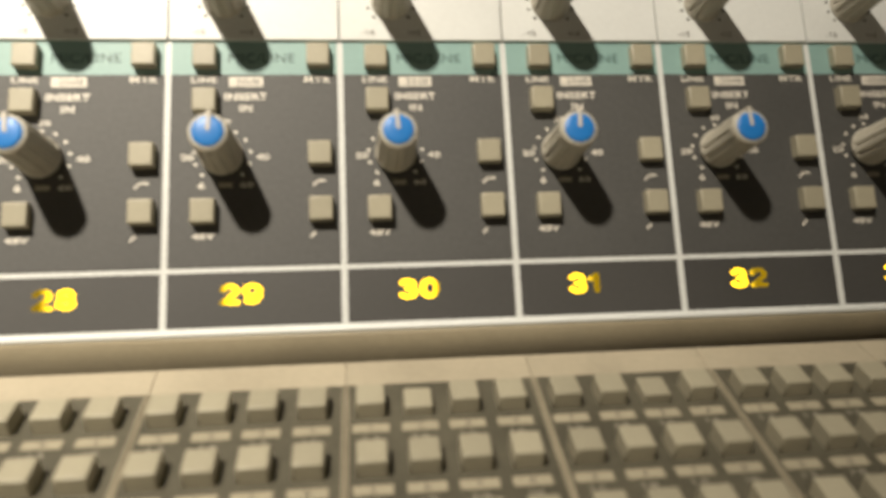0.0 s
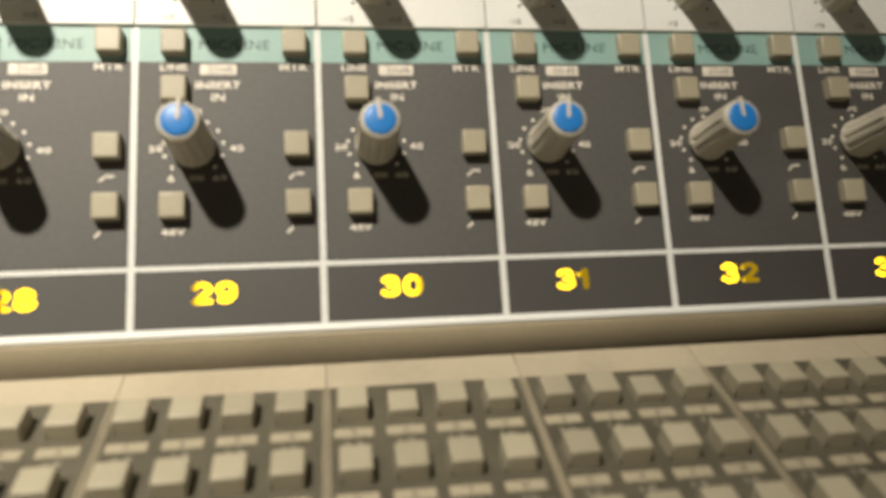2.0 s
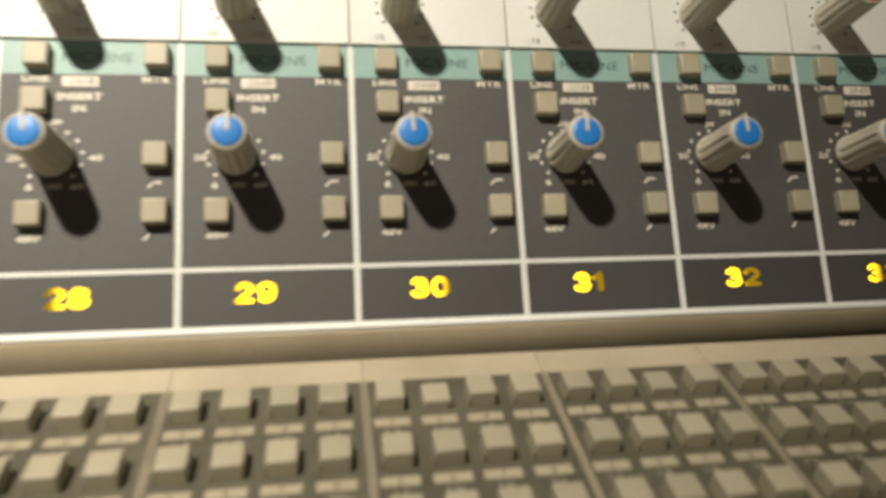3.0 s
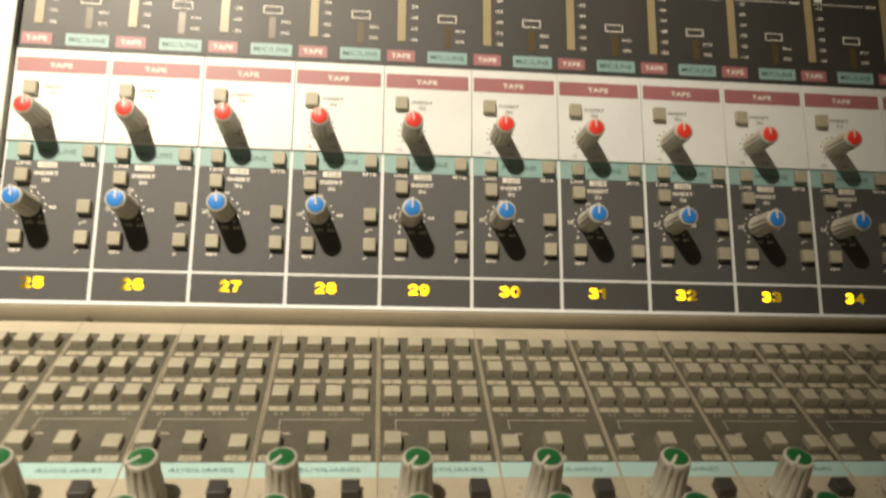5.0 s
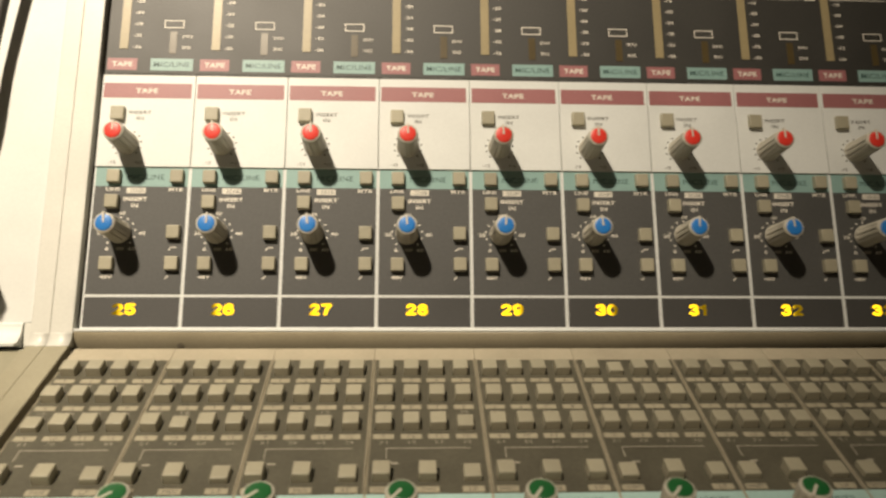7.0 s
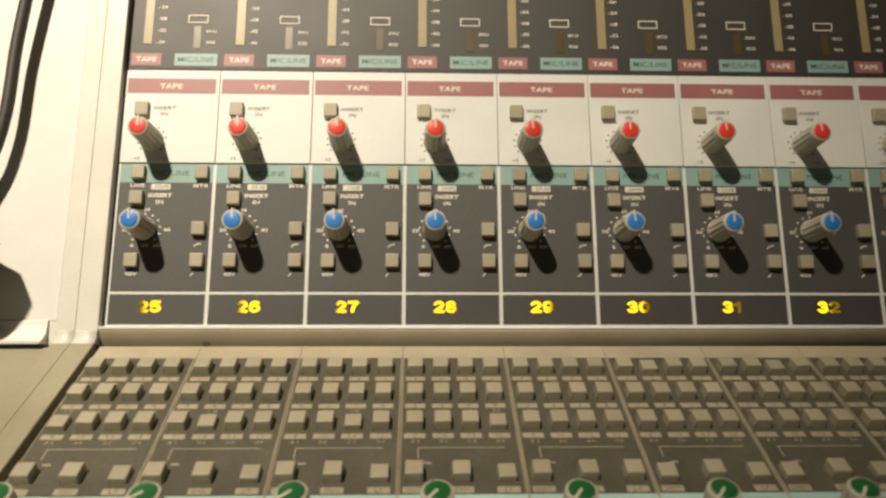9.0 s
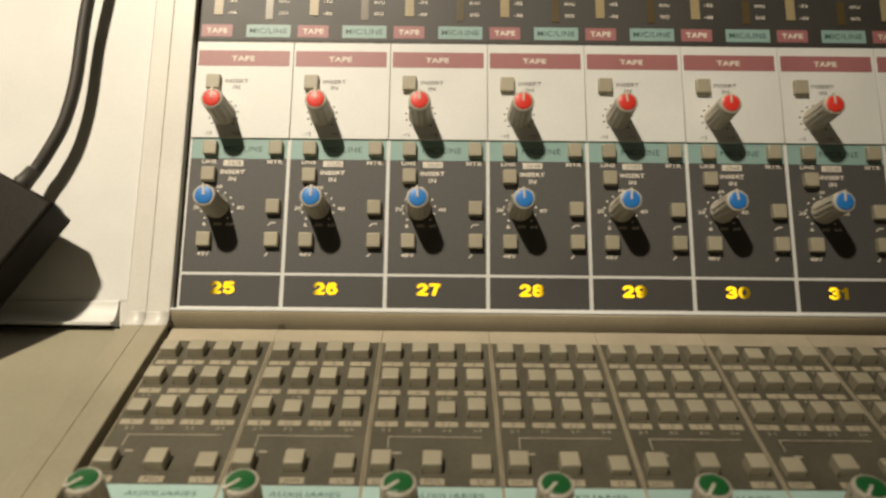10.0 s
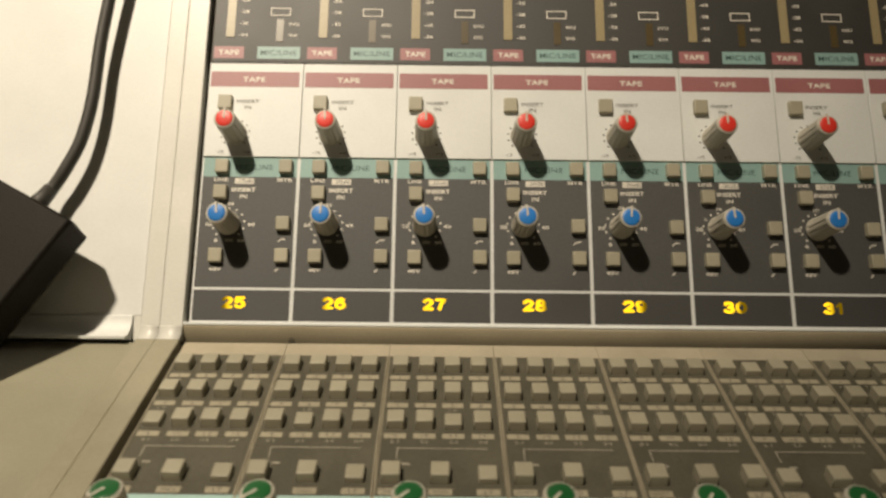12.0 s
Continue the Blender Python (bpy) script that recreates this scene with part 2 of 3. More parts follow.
# middle lines of wide, heavy digits; x is stretched by WIDE, so that uprights come out heavier than level strokes
WIDE, PEN = 1.32, 0.56
SIX = [bow(0, -0.68, 1.16, 1.16, 0, 360, 32), bow(0.12, 0, 1.28, 1.84, 52, 180) + [(-1.16, -0.68)]]
DIGITS = {
    "0": [bow(0, 0, 1.2, 1.84, 0, 360, 36)],
    "1": [[(0.3, -1.84), (0.3, 1.84), (-0.1, 1.3), (-0.75, 0.95)]],
    "2": [bow(0, 0.78, 1.12, 1.06, 165, -38) + [(-1.12, -1.84), (1.22, -1.84)]],
    "3": [bow(-0.05, 0.92, 1.02, 0.92, 155, -90), bow(-0.02, -0.9, 1.18, 0.94, 90, -155)],
    "4": [[(0.6, -1.84), (0.6, 1.84), (-1.2, -0.75), (1.3, -0.75)]],
    "5": [[(1.05, 1.84), (-0.85, 1.84), (-1.02, 0.2)] + bow(-0.02, -0.66, 1.2, 1.18, 128, -150)],
    "6": SIX,
    "7": [[(-1.2, 1.84), (1.2, 1.84), (0.2, 0.3), (-0.3, -1.84)]],
    "8": [bow(0, 0.95, 1.0, 0.89, 0, 360, 30), bow(0, -0.9, 1.18, 0.94, 0, 360, 30)],
    "9": [[(-x, -y) for x, y in line] for line in SIX],
}


def pierced(text, x0, x1, y0, y1, left, cy, z, cell=0.13):
    """A window mask with the outlines of a number, set from the left, cut through it."""
    gx, gy = np.meshgrid(np.arange(-0.6, 11.4, cell), np.arange(-3.0, 3.0, cell), indexing="ij")
    near = np.full(gx.shape, 9.0)
    at_x = 2.3
    for ch in text:
        centre = at_x - (0.75 if ch == "1" else 0.0)
        for line in DIGITS[ch]:
            for (ax, ay), (bx, by) in zip(line, line[1:]):
                px, py, dx, dy = (gx - centre) / WIDE - ax, gy - ay, bx - ax, by - ay
                k = np.clip((px * dx + py * dy) / (dx * dx + dy * dy + 1e-12), 0, 1)
                near = np.minimum(near, np.hypot(px - k * dx, py - k * dy))
        at_x += 5.0
    near -= PEN + 0.0007
    bm = bmesh.new()
    seen = {}

    def crossing(p, q):
        if (p, q) not in seen:
            f = near[p] / (near[p] - near[q])
            x, y = gx[p] + f * (gx[q] - gx[p]), gy[p] + f * (gy[q] - gy[p])
            seen[p, q] = bm.verts.new(((left + x) * MM, (cy + y) * MM, z * MM))
        return seen[p, q]

    for i in range(gx.shape[0] - 1):
        for j in range(gx.shape[1] - 1):
            sides = (((i, j), (i + 1, j)), ((i + 1, j), (i + 1, j + 1)), ((i, j + 1), (i + 1, j + 1)), ((i, j), (i, j + 1)))
            cut = [crossing(p, q) for p, q in sides if (near[p] > 0) != (near[q] > 0)]
            for v, w in zip(cut[::2], cut[1::2]):
                bm.edges.new((v, w))
    corner = [bm.verts.new((x * MM, y * MM, z * MM)) for x, y in ((x0, y0), (x1, y0), (x1, y1), (x0, y1))]
    for i in range(4):
        bm.edges.new((corner[i], corner[(i + 1) % 4]))
    bmesh.ops.triangle_fill(bm, edges=list(bm.edges), use_beauty=True, normal=(0, 0, 1))
    for f in bm.faces:
        if f.normal.z < 0:
            f.normal_flip()
    return bm


def profile_bar(points, x0, x1, smooth=False):
    """A bar along x from an outline of world (y, z) points."""
    bm = bmesh.new()
    a = [bm.verts.new((x0 * MM, p[0], p[1])) for p in points]
    b = [bm.verts.new((x1 * MM, p[0], p[1])) for p in points]
    n = len(points)
    for i in range(n):
        f = bm.faces.new((a[i], a[(i + 1) % n], b[(i + 1) % n], b[i]))
        f.smooth = smooth
    bm.faces.new(list(reversed(a)))
    bm.faces.new(b)
    bmesh.ops.recalc_face_normals(bm, faces=bm.faces)
    return bm


def yz_upper(v, w):
    p = on_upper(0, v, w)
    return (p.y, p.z)


def yz_lower(s, w):
    p = on_lower(0, s, w)
    return (p.y, p.z)


# ---- room ----
def room():
    for name, box, mat, cat in (
        ("floor", (-2600, 2900, -2400, 2100, -60, 0), CARPET, "floor"),
        ("ceiling", (-2600, 2900, -2400, 2100, 2950, 3010), WALL, "ceiling"),
        ("wall_north", (-2600, 2900, 2100, 2200, 0, 2950), WALL, "wall"),
        ("wall_south", (-2600, 2900, -2500, -2400, 0, 2950), WALL, "wall"),
        ("wall_west", (-2700, -2600, -2400, 2100, 0, 2950), WALL, "wall"),
        ("wall_east", (2900, 3000, -2400, 2100, 0, 2950), WALL, "wall"),
    ):
        tagged(part(name, plate(*box), mat, None), "plain dim studio " + cat + " round the console", cat, kind="structure")


room()

# ---- console body ----
END = (LAST - FIRST + 1) * PITCH


def console_body():
    top = yz_upper(238, -14)
    ob = new("mixing_console")
    tagged(ob, "long grey studio mixing console with cream end panels", "mixing console")
    outline = [top, yz_upper(-9, -14), yz_lower(-3, -16), yz_lower(330, -16), (yz_lower(330, 0)[0], 0.78), (top[0] + 0.22, 0.78), (top[0] + 0.22, top[1])]
    part("chassis", profile_bar(outline, -240, END + 240), STEEL, ob)
    for x in (-180, END + 100):
        part("pedestal", plate(x, x + 80, -250, 250, 0, 781, bevel=4), STEEL, ob)
    # rail in the fold between the panels: bright lip, hollow with shade in its colour, then the sill of the lower
    # modules
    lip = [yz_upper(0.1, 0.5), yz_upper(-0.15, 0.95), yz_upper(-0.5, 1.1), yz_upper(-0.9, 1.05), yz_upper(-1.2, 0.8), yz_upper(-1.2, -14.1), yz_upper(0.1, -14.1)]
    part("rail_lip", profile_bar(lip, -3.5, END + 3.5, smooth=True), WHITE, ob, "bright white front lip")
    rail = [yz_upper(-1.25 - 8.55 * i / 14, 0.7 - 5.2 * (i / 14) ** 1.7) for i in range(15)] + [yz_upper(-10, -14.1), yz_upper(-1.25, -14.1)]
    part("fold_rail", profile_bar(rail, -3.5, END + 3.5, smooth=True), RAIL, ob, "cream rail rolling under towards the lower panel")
    # flat brown disc that paints the smudge of shade where rail meets sill
    smudge = part("rail_plug", lathe([(2.3, -2.5), (2.3, -0.1), (1.8, 0.1), (0.6, 0.15)], 24), SMUDGE, ob, "small dark smudge of shade on the rail")
    smudge.matrix_basis = UPPER @ pose(0.0405, -0.0070, -0.0021, 38, 0, 0)
    return ob


console_body()


def end_frame(x_inner, side):
    """Side frame at one end of the module rows: side -1 at the low end, 1 at the high end."""
    ob = tagged(new("end_frame"), "pale satin metal end frame with two grooves beside the modules", "console frame")

    def strip(name, a, b, c, d, height, round_edge):
        x0, x1 = sorted((x_inner + side * a, x_inner + side * b))
        up = bmesh.new()
        slab(up, x0, x1, -7.6, 236, -14.1, height, bevel=round_edge, segments=3)
        for v in up.verts:
            v.co = UPPER @ v.co
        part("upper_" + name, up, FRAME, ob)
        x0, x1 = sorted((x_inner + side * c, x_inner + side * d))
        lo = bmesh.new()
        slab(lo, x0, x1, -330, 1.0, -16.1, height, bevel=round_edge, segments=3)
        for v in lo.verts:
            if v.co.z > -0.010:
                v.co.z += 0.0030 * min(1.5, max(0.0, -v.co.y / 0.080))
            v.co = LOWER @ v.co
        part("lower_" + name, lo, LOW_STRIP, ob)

    strip("inner_strip", 2.0, 11.0, 2.0, 11.38, 1.45, 0.5)
    strip("middle_strip", 11.05, 18.6, 11.38, 18.9, 1.44, 0.3)
    # rounded inside corner where the upper strips turn into the lower ones
    top, low = Vector(yz_upper(0, 1.46)), Vector(yz_lower(0, 1.46))
    rise, run = Vector((SIN, COS)), Vector((-0.98948, -0.14466))
    k = ((low - top).x * run.y - (low - top).y * run.x) / (rise.x * run.y - rise.y * run.x)
    corner = top + rise * k
    a, b = corner + rise * 0.0038, corner + run * 0.0030
    cove = [a * (1 - t) ** 2 + corner * 2 * t * (1 - t) + b * t * t for t in (i / 10 for i in range(11))]
    cove.append(corner + Vector((0.003, -0.003)))
    for c, d in ((2.1, 10.95), (11.1, 18.55)):
        part("corner_cove", profile_bar([tuple(p) for p in cove], *sorted((x_inner + side * c, x_inner + side * d)), smooth=True), FRAME, ob)
    part("gap_liner", profile_bar([yz_upper(236, -2.5), yz_upper(-8, -2.5), yz_lower(330, -2.5), yz_lower(330, -16.05), yz_upper(-9, -14.05), yz_upper(236, -14.05)], *sorted((x_inner, x_inner + side * 2.0))), GAP, ob, "brown gap beside the frame")
    return ob


end_frame(0, -1)
end_frame(END, 1)


def blank_panels(x0, x1, near):
    """Cream blanking panels outside an end frame; the upper one ends in a rolled lip."""
    ob = tagged(new("blank_panel"), "cream painted blanking panel with a rolled bottom lip", "console panel")
    a, b = (x0, x1 + 2.95) if near > 0 else (x0 - 2.95, x1)
    part("upper_panel", profile_bar([yz_upper(236, 0), yz_upper(2.55, 0), yz_upper(2.55, -14.05), yz_upper(236, -14.05)], a, b), BLANK, ob)
    out = [yz_upper(2.5, 0.5)]
    for i in range(11):
        t = i / 10 * math.pi / 2
        out.append(yz_upper(2.0 - 8.4 * math.sin(t), 0.9 + 5.6 * (1 - math.cos(t))))
    out += [yz_upper(-7.4, 6.3), yz_upper(-7.4, -14.05), yz_upper(2.5, -14.05)]
    part("rolled_lip", profile_bar(out, x0, x1), BLANK, ob)
    a, b = (x1, x1 + 2.95) if near > 0 else (x0 - 2.95, x0)
    part("lip_filler", profile_bar([yz_upper(2.5, -0.2), yz_upper(-7.4, -0.2), yz_upper(-7.4, -14.05), yz_upper(2.5, -14.05)], a, b), FRAME, ob)
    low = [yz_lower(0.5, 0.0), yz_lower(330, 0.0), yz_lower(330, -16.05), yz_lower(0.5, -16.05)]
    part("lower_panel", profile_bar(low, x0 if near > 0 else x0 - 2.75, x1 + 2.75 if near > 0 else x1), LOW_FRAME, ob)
    return ob


blank_panels(-238, -22.2, 1)
blank_panels(END + 22.2, END + 238, -1)


# ---- knobs and keys ----
def knob_parts(base_r, top_r, height, turn):
    """Body, cap and pointer of one fluted knob with its axis through the origin."""
    h = height
    body = lathe([(base_r * 0.96, 0.5), (base_r, 0.9), (base_r, 1.8), (base_r - 0.25, 2.2, 1), (top_r + 0.15, h - 2.6, 1), (top_r + 0.05, h - 1.7, 0), (top_r, h - 0.5), (top_r - 0.25, h - 0.1), (top_r - 0.6, h)], 96, 12, 0.75)
    cap = lathe([(top_r - 0.82, h - 0.4), (top_r - 0.82, h + 0.12), (top_r - 1.0, h + 0.28), (top_r - 1.6, h + 0.42), (0.3, h + 0.5)], 40)
    mark = bmesh.new()
    slab(mark, -0.42, 0.42, 0.0, top_r + 0.18, h + 0.1, h + 0.68, bevel=0.1, segments=1)
    slab(mark, -0.42, 0.42, top_r - 0.35, top_r + 0.22, h - 3.4, h + 0.66)
    bmesh.ops.rotate(mark, verts=mark.verts, cent=(0, 0, 0), matrix=Matrix.Rotation(turn, 3, "Z"))
    return body, cap, mark


def add_knob(parent, x, y, cap_material, base_r, top_r, height, turn, label):
    body, cap, mark = knob_parts(base_r, top_r, height, turn)
    k = part("knob", body, KNOB, parent, label)
    k.location = (x * MM, y * MM, 0)
    part("cap", cap, cap_material, k)
    part("pointer", mark, POINTER, k)
    return k


def key_bm(w, d, h):
    bm = bmesh.new()
    slab(bm, -w / 2, w / 2, -d / 2, d / 2, -1.0, h, bevel=0.42, segments=2, taper=0.12)
    return bm


def dial_dots(parent, x, y, ring, r, z, material):
    """Eleven printed dots round a knob, each a part on one shared mesh."""
    bm = bmesh.new()
    dot(bm, 0, 0, r)
    first = None
    for i in range(11):
        a = radians(225 - 27 * i)
        px, py = x + ring * math.cos(a), y + ring * math.sin(a)
        if first is None:
            first = part("dial_dot", bm, material, parent)
            first.location = (px * MM, py * MM, z * MM)
        else:
            again(first, parent, px, py, z)


# ---- upper input modules ----
STEP = 0.8                      # the white plate stands proud of the dark field


def input_module():
    m = tagged(new("input_module"), "input module with red and blue knobs and lit number", "mixer module", "input modules of the console")
    part("panel", plate(0.03, PITCH - 0.03, 13.1, 110.9, -2, 0), WHITE, m, "white painted panel")
    part("tape_plate", plate(0.14, PITCH - 0.14, 69.0, 110.9, 0, STEP, bevel=0.15, segments=1), WHITE, m, "raised white painted plate")
    rail = bmesh.new()
    slab(rail, 0.03, 0.74, 0.1, 13.1, -2, 0)
    part("side_rail", rail, WHITE, m)
    part("side_rail", plate(PITCH - 0.74, PITCH - 0.03, 0.1, 13.1, -2, 0), WHITE, m)
    part("bottom_rail", plate(0.74, PITCH - 0.74, 0.1, 0.75, -2, 0.1), WHITE, m)
    part("flange", plate(0.5, PITCH - 0.5, 106, 110, -14.2, -2), STEEL, m)
    part("flange", plate(0.5, PITCH - 0.5, 14.5, 18, -14.2, -2), STEEL, m)
    part("dark_field", field(0.72, PITCH - 0.68, 14.2, 60.4), DARK, m, "dark grey painted field")
    part("teal_band", field(0.72, PITCH - 0.68, 60.4, 68.9), TEAL, m, "teal printed band")
    part("maroon_band", field(0.9, PITCH - 1.6, 100.2, 107.0, STEP), MAROON, m, "maroon printed band")
    for text, x, y, w, h, mat, bold in (
        ("TAPE", 19.3, 103.5, 9.6, 2.3, INK, 0.03),
        ("MIC/LINE", 21.6, 64.6, 15.5, 2.4, DEEP_TEAL, 0.0),
        ("INSERT", 17.9, 54.9, 9.8, 1.8, INK, 0.035),
        ("IN", 17.9, 52.0, 2.9, 1.75, INK, 0.02),
        ("LINE", 8.3, 59.2, 5.8, 1.6, INK, 0.02),
        ("MTR", 34.6, 59.2, 6.2, 1.6, INK, 0.02),
        ("48V", 8.5, 21.5, 5.0, 1.5, INK, 0.02),
        ("20", 4.7, 40.1, 2.9, 1.5, INK, 0.02),
        ("40", 21.8, 40.1, 3.0, 1.5, INK, 0.02),
        ("6", 8.0, 33.4, 1.4, 1.6, INK, 0.02),
        ("60", 18.2, 33.4, 2.9, 1.3, INK, 0.02),
        ("30", 13.0, 48.7, 2.6, 1.3, INK, 0.02),
        ("INSERT", 17.3, 93.5, 9.3, 1.6, GREY_INK, 0.01),
        ("IN", 17.3, 90.8, 2.8, 1.6, GREY_INK, 0.01),
        ("-15", 7.0, 70.9, 3.0, 1.3, GREY_INK, 0.01),
        ("+15", 18.2, 70.9, 3.0, 1.3, GREY_INK, 0.01),
    ):
        part("label_text", word(text, x, y, w, h, z=STEP if y > 69 else 0.0, bold=bold), mat, m)
    chip = part("pad_label", field(14.0, 21.9, 57.4, 59.8, 0.06), INK, m, "white label plate")
    part("label_text", word("-20dB", 17.95, 58.6, 6.6, 1.5, z=0.08, bold=0.0), DARK, chip)
    dial_dots(m, 12.65, 40.4, 6.4, 0.42, 0.08, INK)
    dial_dots(m, 12.75, 79.2, 5.9, 0.40, STEP, DARK)
    sign = bmesh.new()
    stroke(sign, 33.4, 33.1, 34.4, 34.1, 0.5, 0.08)
    stroke(sign, 34.4, 34.1, 36.0, 34.1, 0.5, 0.08)
    part("filter_symbol", sign, INK, m)
    tick = bmesh.new()
    stroke(tick, 32.7, 20.9, 33.6, 21.8, 0.5, 0.08)
    part("phase_tick", tick, INK, m)
    part("unit_bar", field(11.8, 14.9, 32.8, 34.0, 0.06), FAINT_INK, m)
    first = part("button", key_bm(5.6, 5.9, 2.7), KEY, m, "warm grey square push button")
    first.location = (8.6 * MM, 64.6 * MM, 0)
    for x, y in ((34.9, 64.7), (8.7, 53.5), (35.0, 40.4), (8.6, 27.0), (35.1, 27.1)):
        again(first, m, x, y)
    b = part("button", key_bm(5.9, 6.3, 3.0), KEY, m, "warm grey square push button")
    b.location = (8.0 * MM, 92.7 * MM, 0)
    add_knob(m, 12.65, 40.4, BLUE, 4.9, 4.2, 16.9, 0.0, "grey fluted knob with a blue cap")
    add_knob(m, 12.75, 79.2, RED, 4.9, 4.2, 16.9, 0.0, "grey fluted knob with a red cap")
    return m


def add_number(m, n):
    lens = part("number_window", pierced(str(n), 0.74, PITCH - 0.74, 0.75, 13.1, 12.1, 8.1, -0.05), SMOKE, m, "dark window with a cut-out number")
    well = bmesh.new()
    slab(well, 4, 30, 2.2, 12.9, -10.4, -0.25)
    well.faces.ensure_lookup_table()
    lid = max(well.faces, key=lambda f: f.calc_center_median().z)
    bmesh.ops.delete(well, geom=[lid], context="FACES_ONLY")
    part("lamp_housing", well, REFLECTOR, lens)
    bulb = part("lamp", plate(6.2, 27.8, 3.0, 12.6, -10.3, -8.0), GLOW, lens, "glowing yellow lamp")
    bulb.location.x = (-1.9 if n == 31 else 0.0) * MM


module = input_module()
module.matrix_basis = UPPER
modules = {FIRST: module}
for n in range(FIRST + 1, LAST + 1):
    modules[n] = copy_thing(module, UPPER @ pose((n - FIRST) * PITCH * MM, 0, 0))
for n, ob in modules.items():
    add_number(ob, n)
    for c in ob.children:
        if c.name.startswith("button"):
            c.location.z -= random.choice((0.0, 0.1, 0.2, 0.35)) * MM
        if c.name.startswith("knob"):
            c.rotation_euler.z = radians(random.uniform(-5, 5))


# ---- meter bridge ----
def meter_bridge():
    ob = tagged(new("meter_bridge"), "dark meter bridge panel above the input modules", "meter bridge")
    ob.matrix_basis = UPPER
    part("panel", plate(0.1, END - 0.1, 112.1, 236, -14.05, 0.0, bevel=0.15, segments=1), METER, ob)
    part("lower_bead", plate(0.1, END - 0.1, 111.1, 112.05, -14.05, 0.25, bevel=0.3), METER, ob, "dark rounded lower edge")
    return ob


bridge = meter_bridge()


def channel_meter():
    m = tagged(new("channel_meter"), "bar meter with tan strip and white scale", "level meter", "bar meters of the bridge")
    part("meter_strip", field(5.5, 9.2, 123.6, 226, 0.0, 0.25), BRASS, m, "tan meter strip")
    part("signal_strip", field(27.1, 30.2, 121.6, 132.2, 0.0, 0.2), AMBER, m, "unlit amber strip")
    tape = part("tape_tag", field(0.9, 13.7, 113.6, 119.1), MAROON, m, "maroon tag")
    part("label_text", word("TAPE", 7.3, 116.4, 8.8, 2.3, bold=0.03), INK, tape)
    mic = part("line_tag", field(19.5, 37.9, 113.5, 119.2), TEAL, m, "teal tag")
    part("label_text", word("MIC/LINE", 28.7, 116.4, 15.5, 2.4, bold=0.008), DEEP_TEAL, mic)
    for i in range(17):
        level = -36 + 4 * i
        if level > 12:
            break
        text = str(level) if level else "0"
        part("label_text", word(text, 13.0, 124.6 + 5.55 * i, 1.35 * len(text) - (0.3 if level < 0 else 0), 1.5, bold=0.03), INK, m)
    part("label_text", word("0VU", 34.6, 129.9, 4.3, 1.45, bold=0.02), INK, m)
    part("label_text", word("SIG", 34.5, 124.6, 3.9, 1.45, bold=0.02), INK, m)
    fr = bmesh.new()
    slab(fr, 24.2, 32.9, 133.9, 134.35, 0, 0.1)
    slab(fr, 24.2, 32.9, 137.25, 137.7, 0, 0.1)
    slab(fr, 24.2, 24.65, 134.35, 137.25, 0, 0.1)
    slab(fr, 32.45, 32.9, 134.35, 137.25, 0, 0.1)
    part("outline_box", fr, INK, m, "white outlined box")
    ln = bmesh.new()
    stroke(ln, 10.6, 154.6, 36.6, 154.6, 0.4)
    for x in (38.6, 40.4, 42.2):
        stroke(ln, x, 154.6, x + 0.5, 154.6, 1.1)
    part("scale_line", ln, INK, m)
    part("scale_flag", field(11.2, 15.2, 155.6, 166.0, 0.12), WHITE, m, "white printed block")
    return m


meter = channel_meter()
meter.matrix_basis = UPPER
for n in range(1, LAST - FIRST + 1):
    copy_thing(meter, UPPER @ pose(n * PITCH * MM, 0, 0))


# ---- lower routing modules ----
ROWS = (15.75, 31.9, 47.8)
COLS = (5.0, 14.6, 24.0, 33.6)


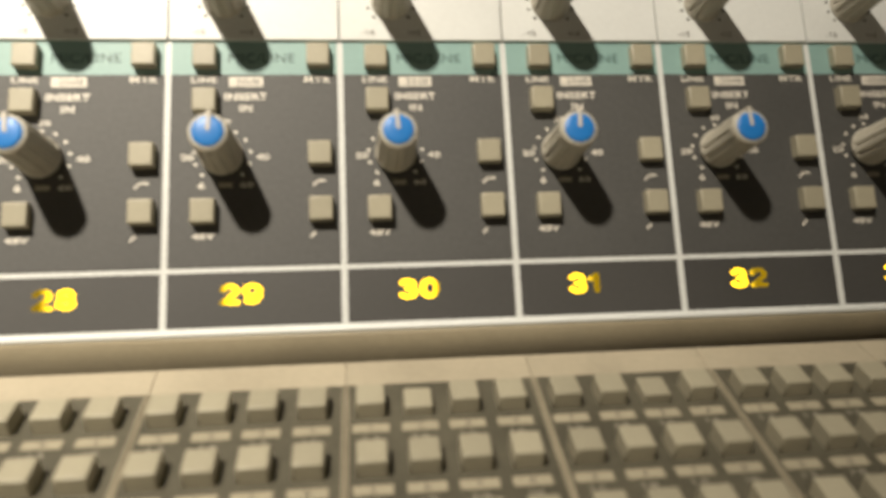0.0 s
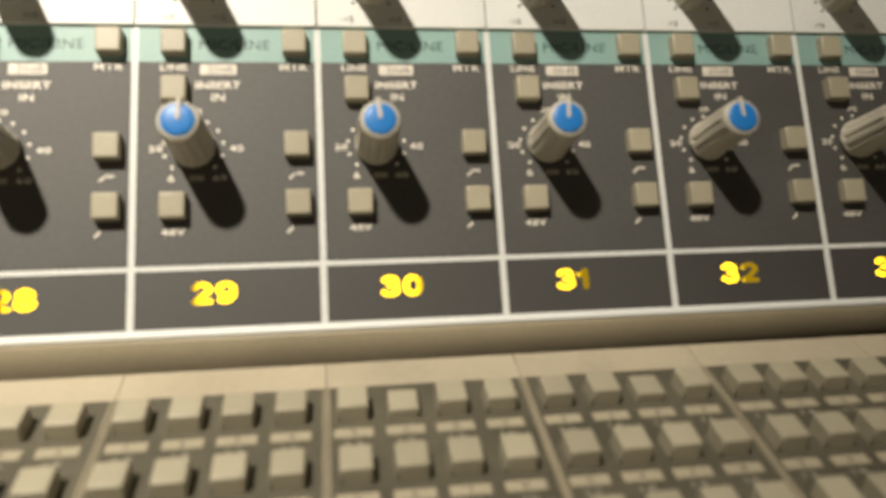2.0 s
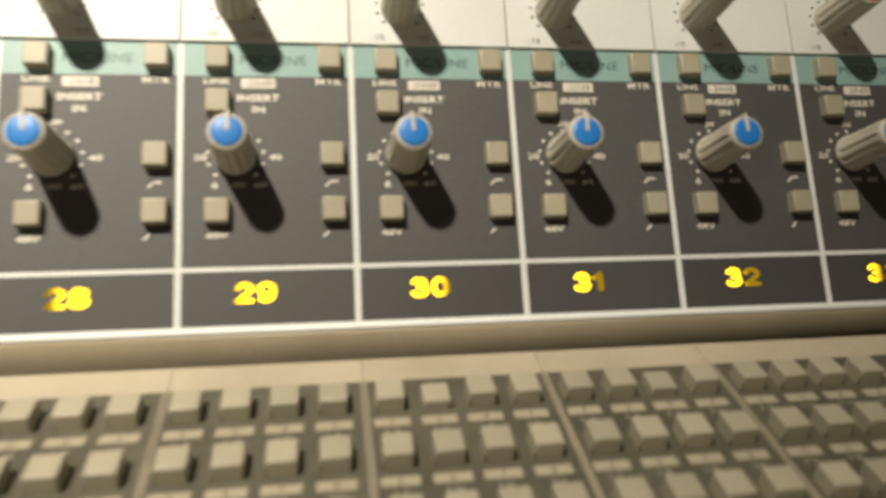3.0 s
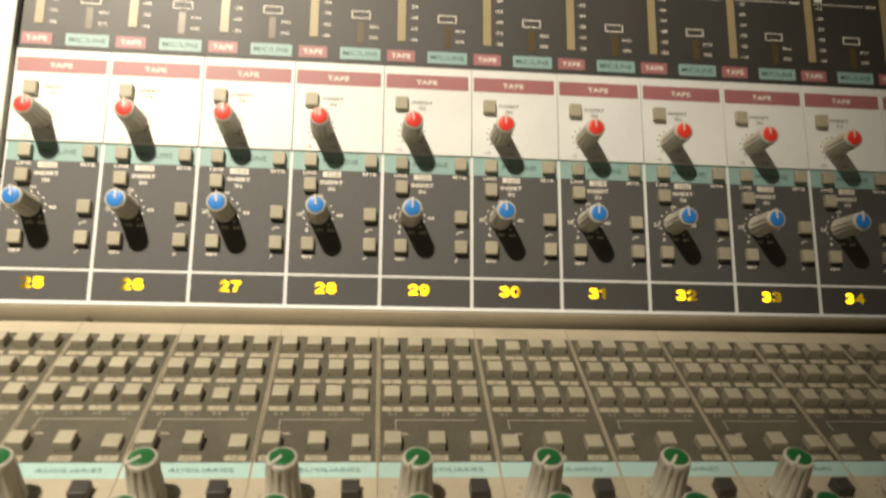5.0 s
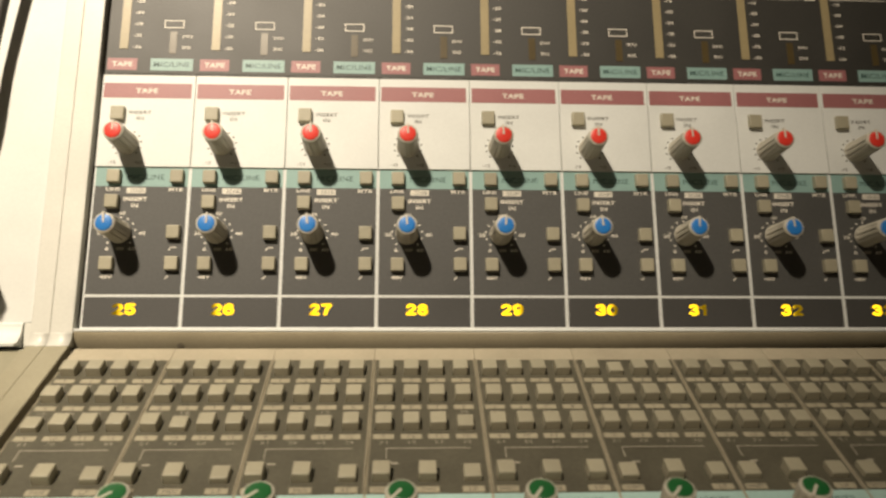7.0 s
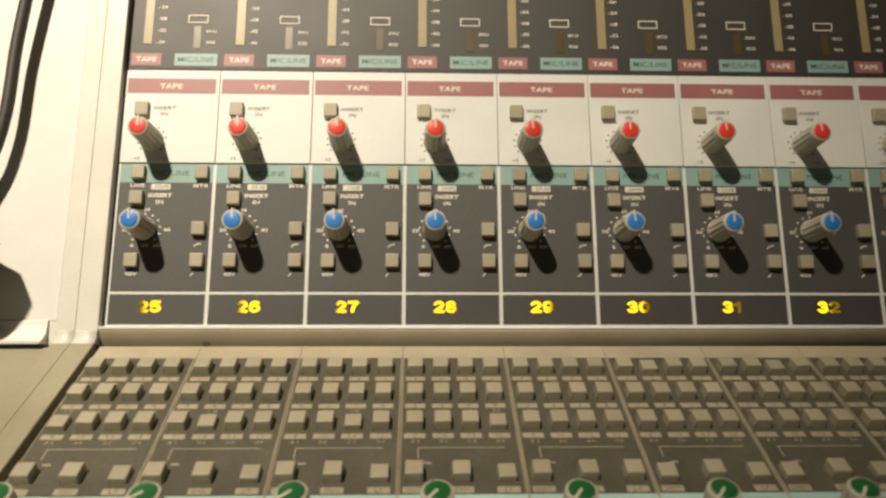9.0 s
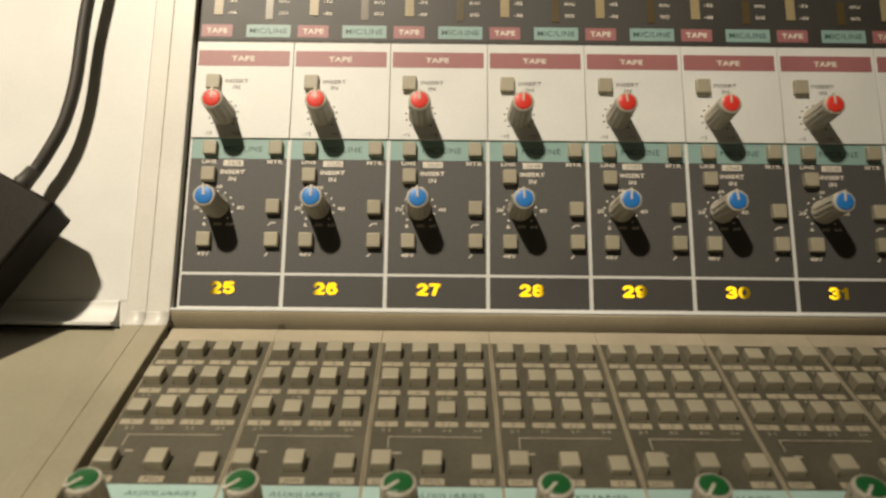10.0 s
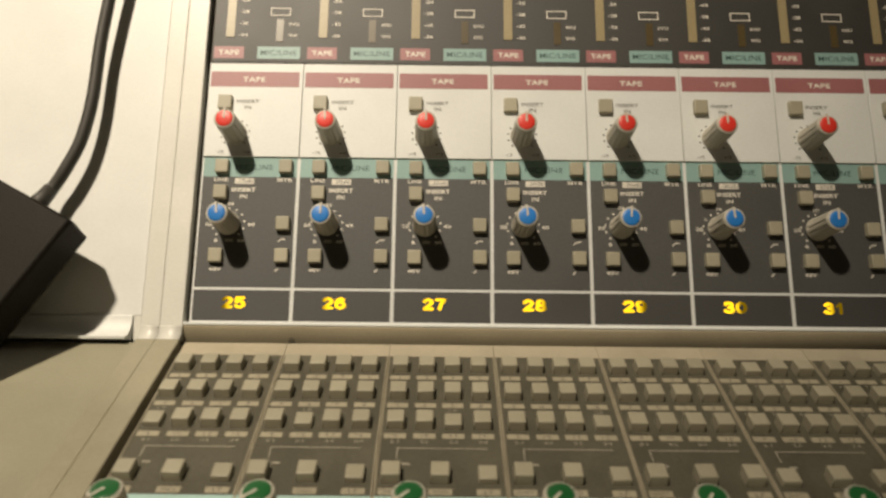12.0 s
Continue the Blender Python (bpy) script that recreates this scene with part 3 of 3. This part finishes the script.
def routing_module():
    m = tagged(new("routing_module"), "routing module with grey button rows and green knobs", "mixer module", "routing modules of the console")
    part("panel", plate(0.06, PITCH - 0.06, -328, 0, -2, 0, bevel=0.06, segments=1), CREAM, m, "cream painted panel")
    for s in (5, 300):
        part("flange", plate(0.5, PITCH - 0.5, -s - 4, -s, -16.2, -2), STEEL, m)
    part("dark_field", field(0.75, PITCH - 0.75, -80.7, -8.3), OLIVE, m, "dark grey painted field")
    part("teal_band", field(0.4, PITCH - 0.4, -87.5, -80.7), PALE_TEAL, m, "pale teal printed band")
    ridge = bmesh.new()
    slab(ridge, 0.1, 0.72, -80.7, -8.3, 0, 0.35, bevel=0.12, segments=1)
    part("edge_ridge", ridge, EDGE, m, "worn beige edge")
    part("edge_ridge", plate(PITCH - 0.72, PITCH - 0.1, -80.7, -8.3, 0, 0.35, bevel=0.12, segments=1), EDGE, m, "worn beige edge")
    first = part("button", key_bm(5.9, 6.1, 3.9), KEY, m, "warm grey square push button")
    first.location = (COLS[0] * MM, -ROWS[0] * MM, 0)
    for r, s in enumerate(ROWS):
        for c, x in enumerate(COLS):
            if r or c:
                again(first, m, x, -s)
            tag = part("button_tag", field(x - 3.6, x + 3.6, -s - 7.3, -s - 4.9, 0.08), TAG, m, "pale printed tag")
            part("label_text", word(str(4 * r + c + 1), x, -s - 6.1, 0.35 if 4 * r + c == 0 else 1.1 if 4 * r + c < 9 else 2.2, 1.4, z=0.1, bold=0.0), GREY_INK, tag)
            part("label_text", word(str(4 * r + c + 13), x, -s - 8.9, 2.9, 1.3, bold=0.0), FAINT_INK, m)
    for x in (5.0, 19.8, 34.2):
        again(first, m, x, -72.5)
    for i, (x, text) in enumerate(((5.0, "SHIFT"), (19.9, "PAN"), (34.2, "LF"))):
        tag = part("button_tag", field(x - 3.5, x + 3.5, -80.0, -77.5, 0.08), TAG, m, "pale printed tag")
        part("label_text", word(text, x, -78.75, (5.2, 4.2, 2.6)[i], 1.4, z=0.1, bold=0.0), GREY_INK, tag)
    br = bmesh.new()
    stroke(br, 6.2, -59.8, 34.5, -59.8, 0.35, 0.08)
    stroke(br, 6.2, -59.8, 6.2, -64.6, 0.35, 0.08)
    stroke(br, 8.2, -67.0, 10.0, -67.0, 0.8, 0.08)
    part("bracket_line", br, FAINT_INK, m)
    part("label_text", word("AUXILIARIES", 24.5, -84.1, 20.0, 1.9, z=0.02, bold=0.01), SOFT_TEAL, m)
    for s in (96.2, 114.8):
        add_knob(m, 11.6, -s, GREEN, 5.7, 4.6, 16.8, radians(140), "grey fluted knob with a green cap")
        dial_dots(m, 11.6, -s, 7.4, 0.35, 0.0, GREY_INK)
    d = part("button", key_bm(5.9, 5.8, 3.9), DARK_KEY, m, "charcoal square push button")
    d.location = (31.7 * MM, -94.4 * MM, 0)
    again(first, m, 31.7, -104.5)
    return m


routing = routing_module()
routing.matrix_basis = LOWER
strips = [routing] + [copy_thing(routing, LOWER @ pose(n * PITCH * MM, 0, 0)) for n in range(1, LAST - FIRST + 1)]
# keys that are pressed in: (module, row, column)
PRESSED = ((25, 2, 0), (26, 2, 1), (27, 2, 2), (28, 2, 3), (30, 0, 1), (31, 0, 2), (33, 0, 0), (33, 0, 1))
LOW_PRESSED = ((25, 2), (26, 2), (27, 2), (28, 2), (30, 0), (30, 2), (31, 0), (31, 2), (32, 0), (32, 2), (33, 0), (33, 2))
for n, ob in zip(range(FIRST, LAST + 1), strips):
    for c in ob.children:
        if c.name.startswith("button") and not c.name.startswith("button_tag"):
            x, s = c.location.x / MM, -c.location.y / MM
            down = any(k == n and abs(s - ROWS[r]) < 1 and abs(x - COLS[q]) < 1 for k, r, q in PRESSED)
            down |= any(k == n and abs(s - 72.5) < 1 and abs(x - (5.0, 19.8, 34.2)[q]) < 1 for k, q in LOW_PRESSED)
            c.location.z -= (1.5 if down else random.uniform(0, 0.15)) * MM
            c.rotation_euler.z = radians(random.uniform(-0.8, 0.8))
        if c.name.startswith("knob"):
            c.rotation_euler.z = radians(random.uniform(-12, 6))


# ---- adapter and its cable on the blank panel ----
def adapter():
    ob = tagged(new("power_adapter"), "black grained plastic adapter leaning on the cream blank panel", "adapter")
    ob.matrix_basis = UPPER @ pose(-0.0380, 0.0315, 0.0120, -10, 0, -28)
    part("case", plate(-70, 0, -67, 0, 0, 17, bevel=1.5, segments=2), BOX, ob)
    r = part("strain_relief", lathe([(3.4, -1), (3.4, 3.5), (3.0, 4.2), (2.7, 9), (1.7, 9.2)], 20), RUBBER, ob)
    r.matrix_basis = pose(-0.023, 0.0, 0.003, -90, 0, 0)
    return ob


adapter()


def tube(points, radius):
    """A round cable swept along upper-panel points in millimetres."""
    cu = bpy.data.curves.new("cable", "CURVE")
    cu.dimensions, cu.bevel_depth, cu.bevel_resolution, cu.resolution_u = "3D", radius * MM, 4, 8
    sp = cu.splines.new("BEZIER")
    sp.bezier_points.add(len(points) - 1)
    for b, p in zip(sp.bezier_points, points):
        b.co = Vector(p) * MM
        b.handle_left_type = b.handle_right_type = "AUTO"
    cu.materials.append(RUBBER)
    return cu


cable = tagged(new("cable", tube([(-58.5, 43.5, 12.0), (-56.5, 50.5, 9.0), (-51.7, 59.8, 9.0), (-46.4, 74.4, 9.0), (-43.0, 122, 9.5), (-37.2, 176, 11.0), (-28.8, 240, 12.0)], 2.5)), "black round cable curving up over the cream panel", "cable")
cable.matrix_basis = UPPER
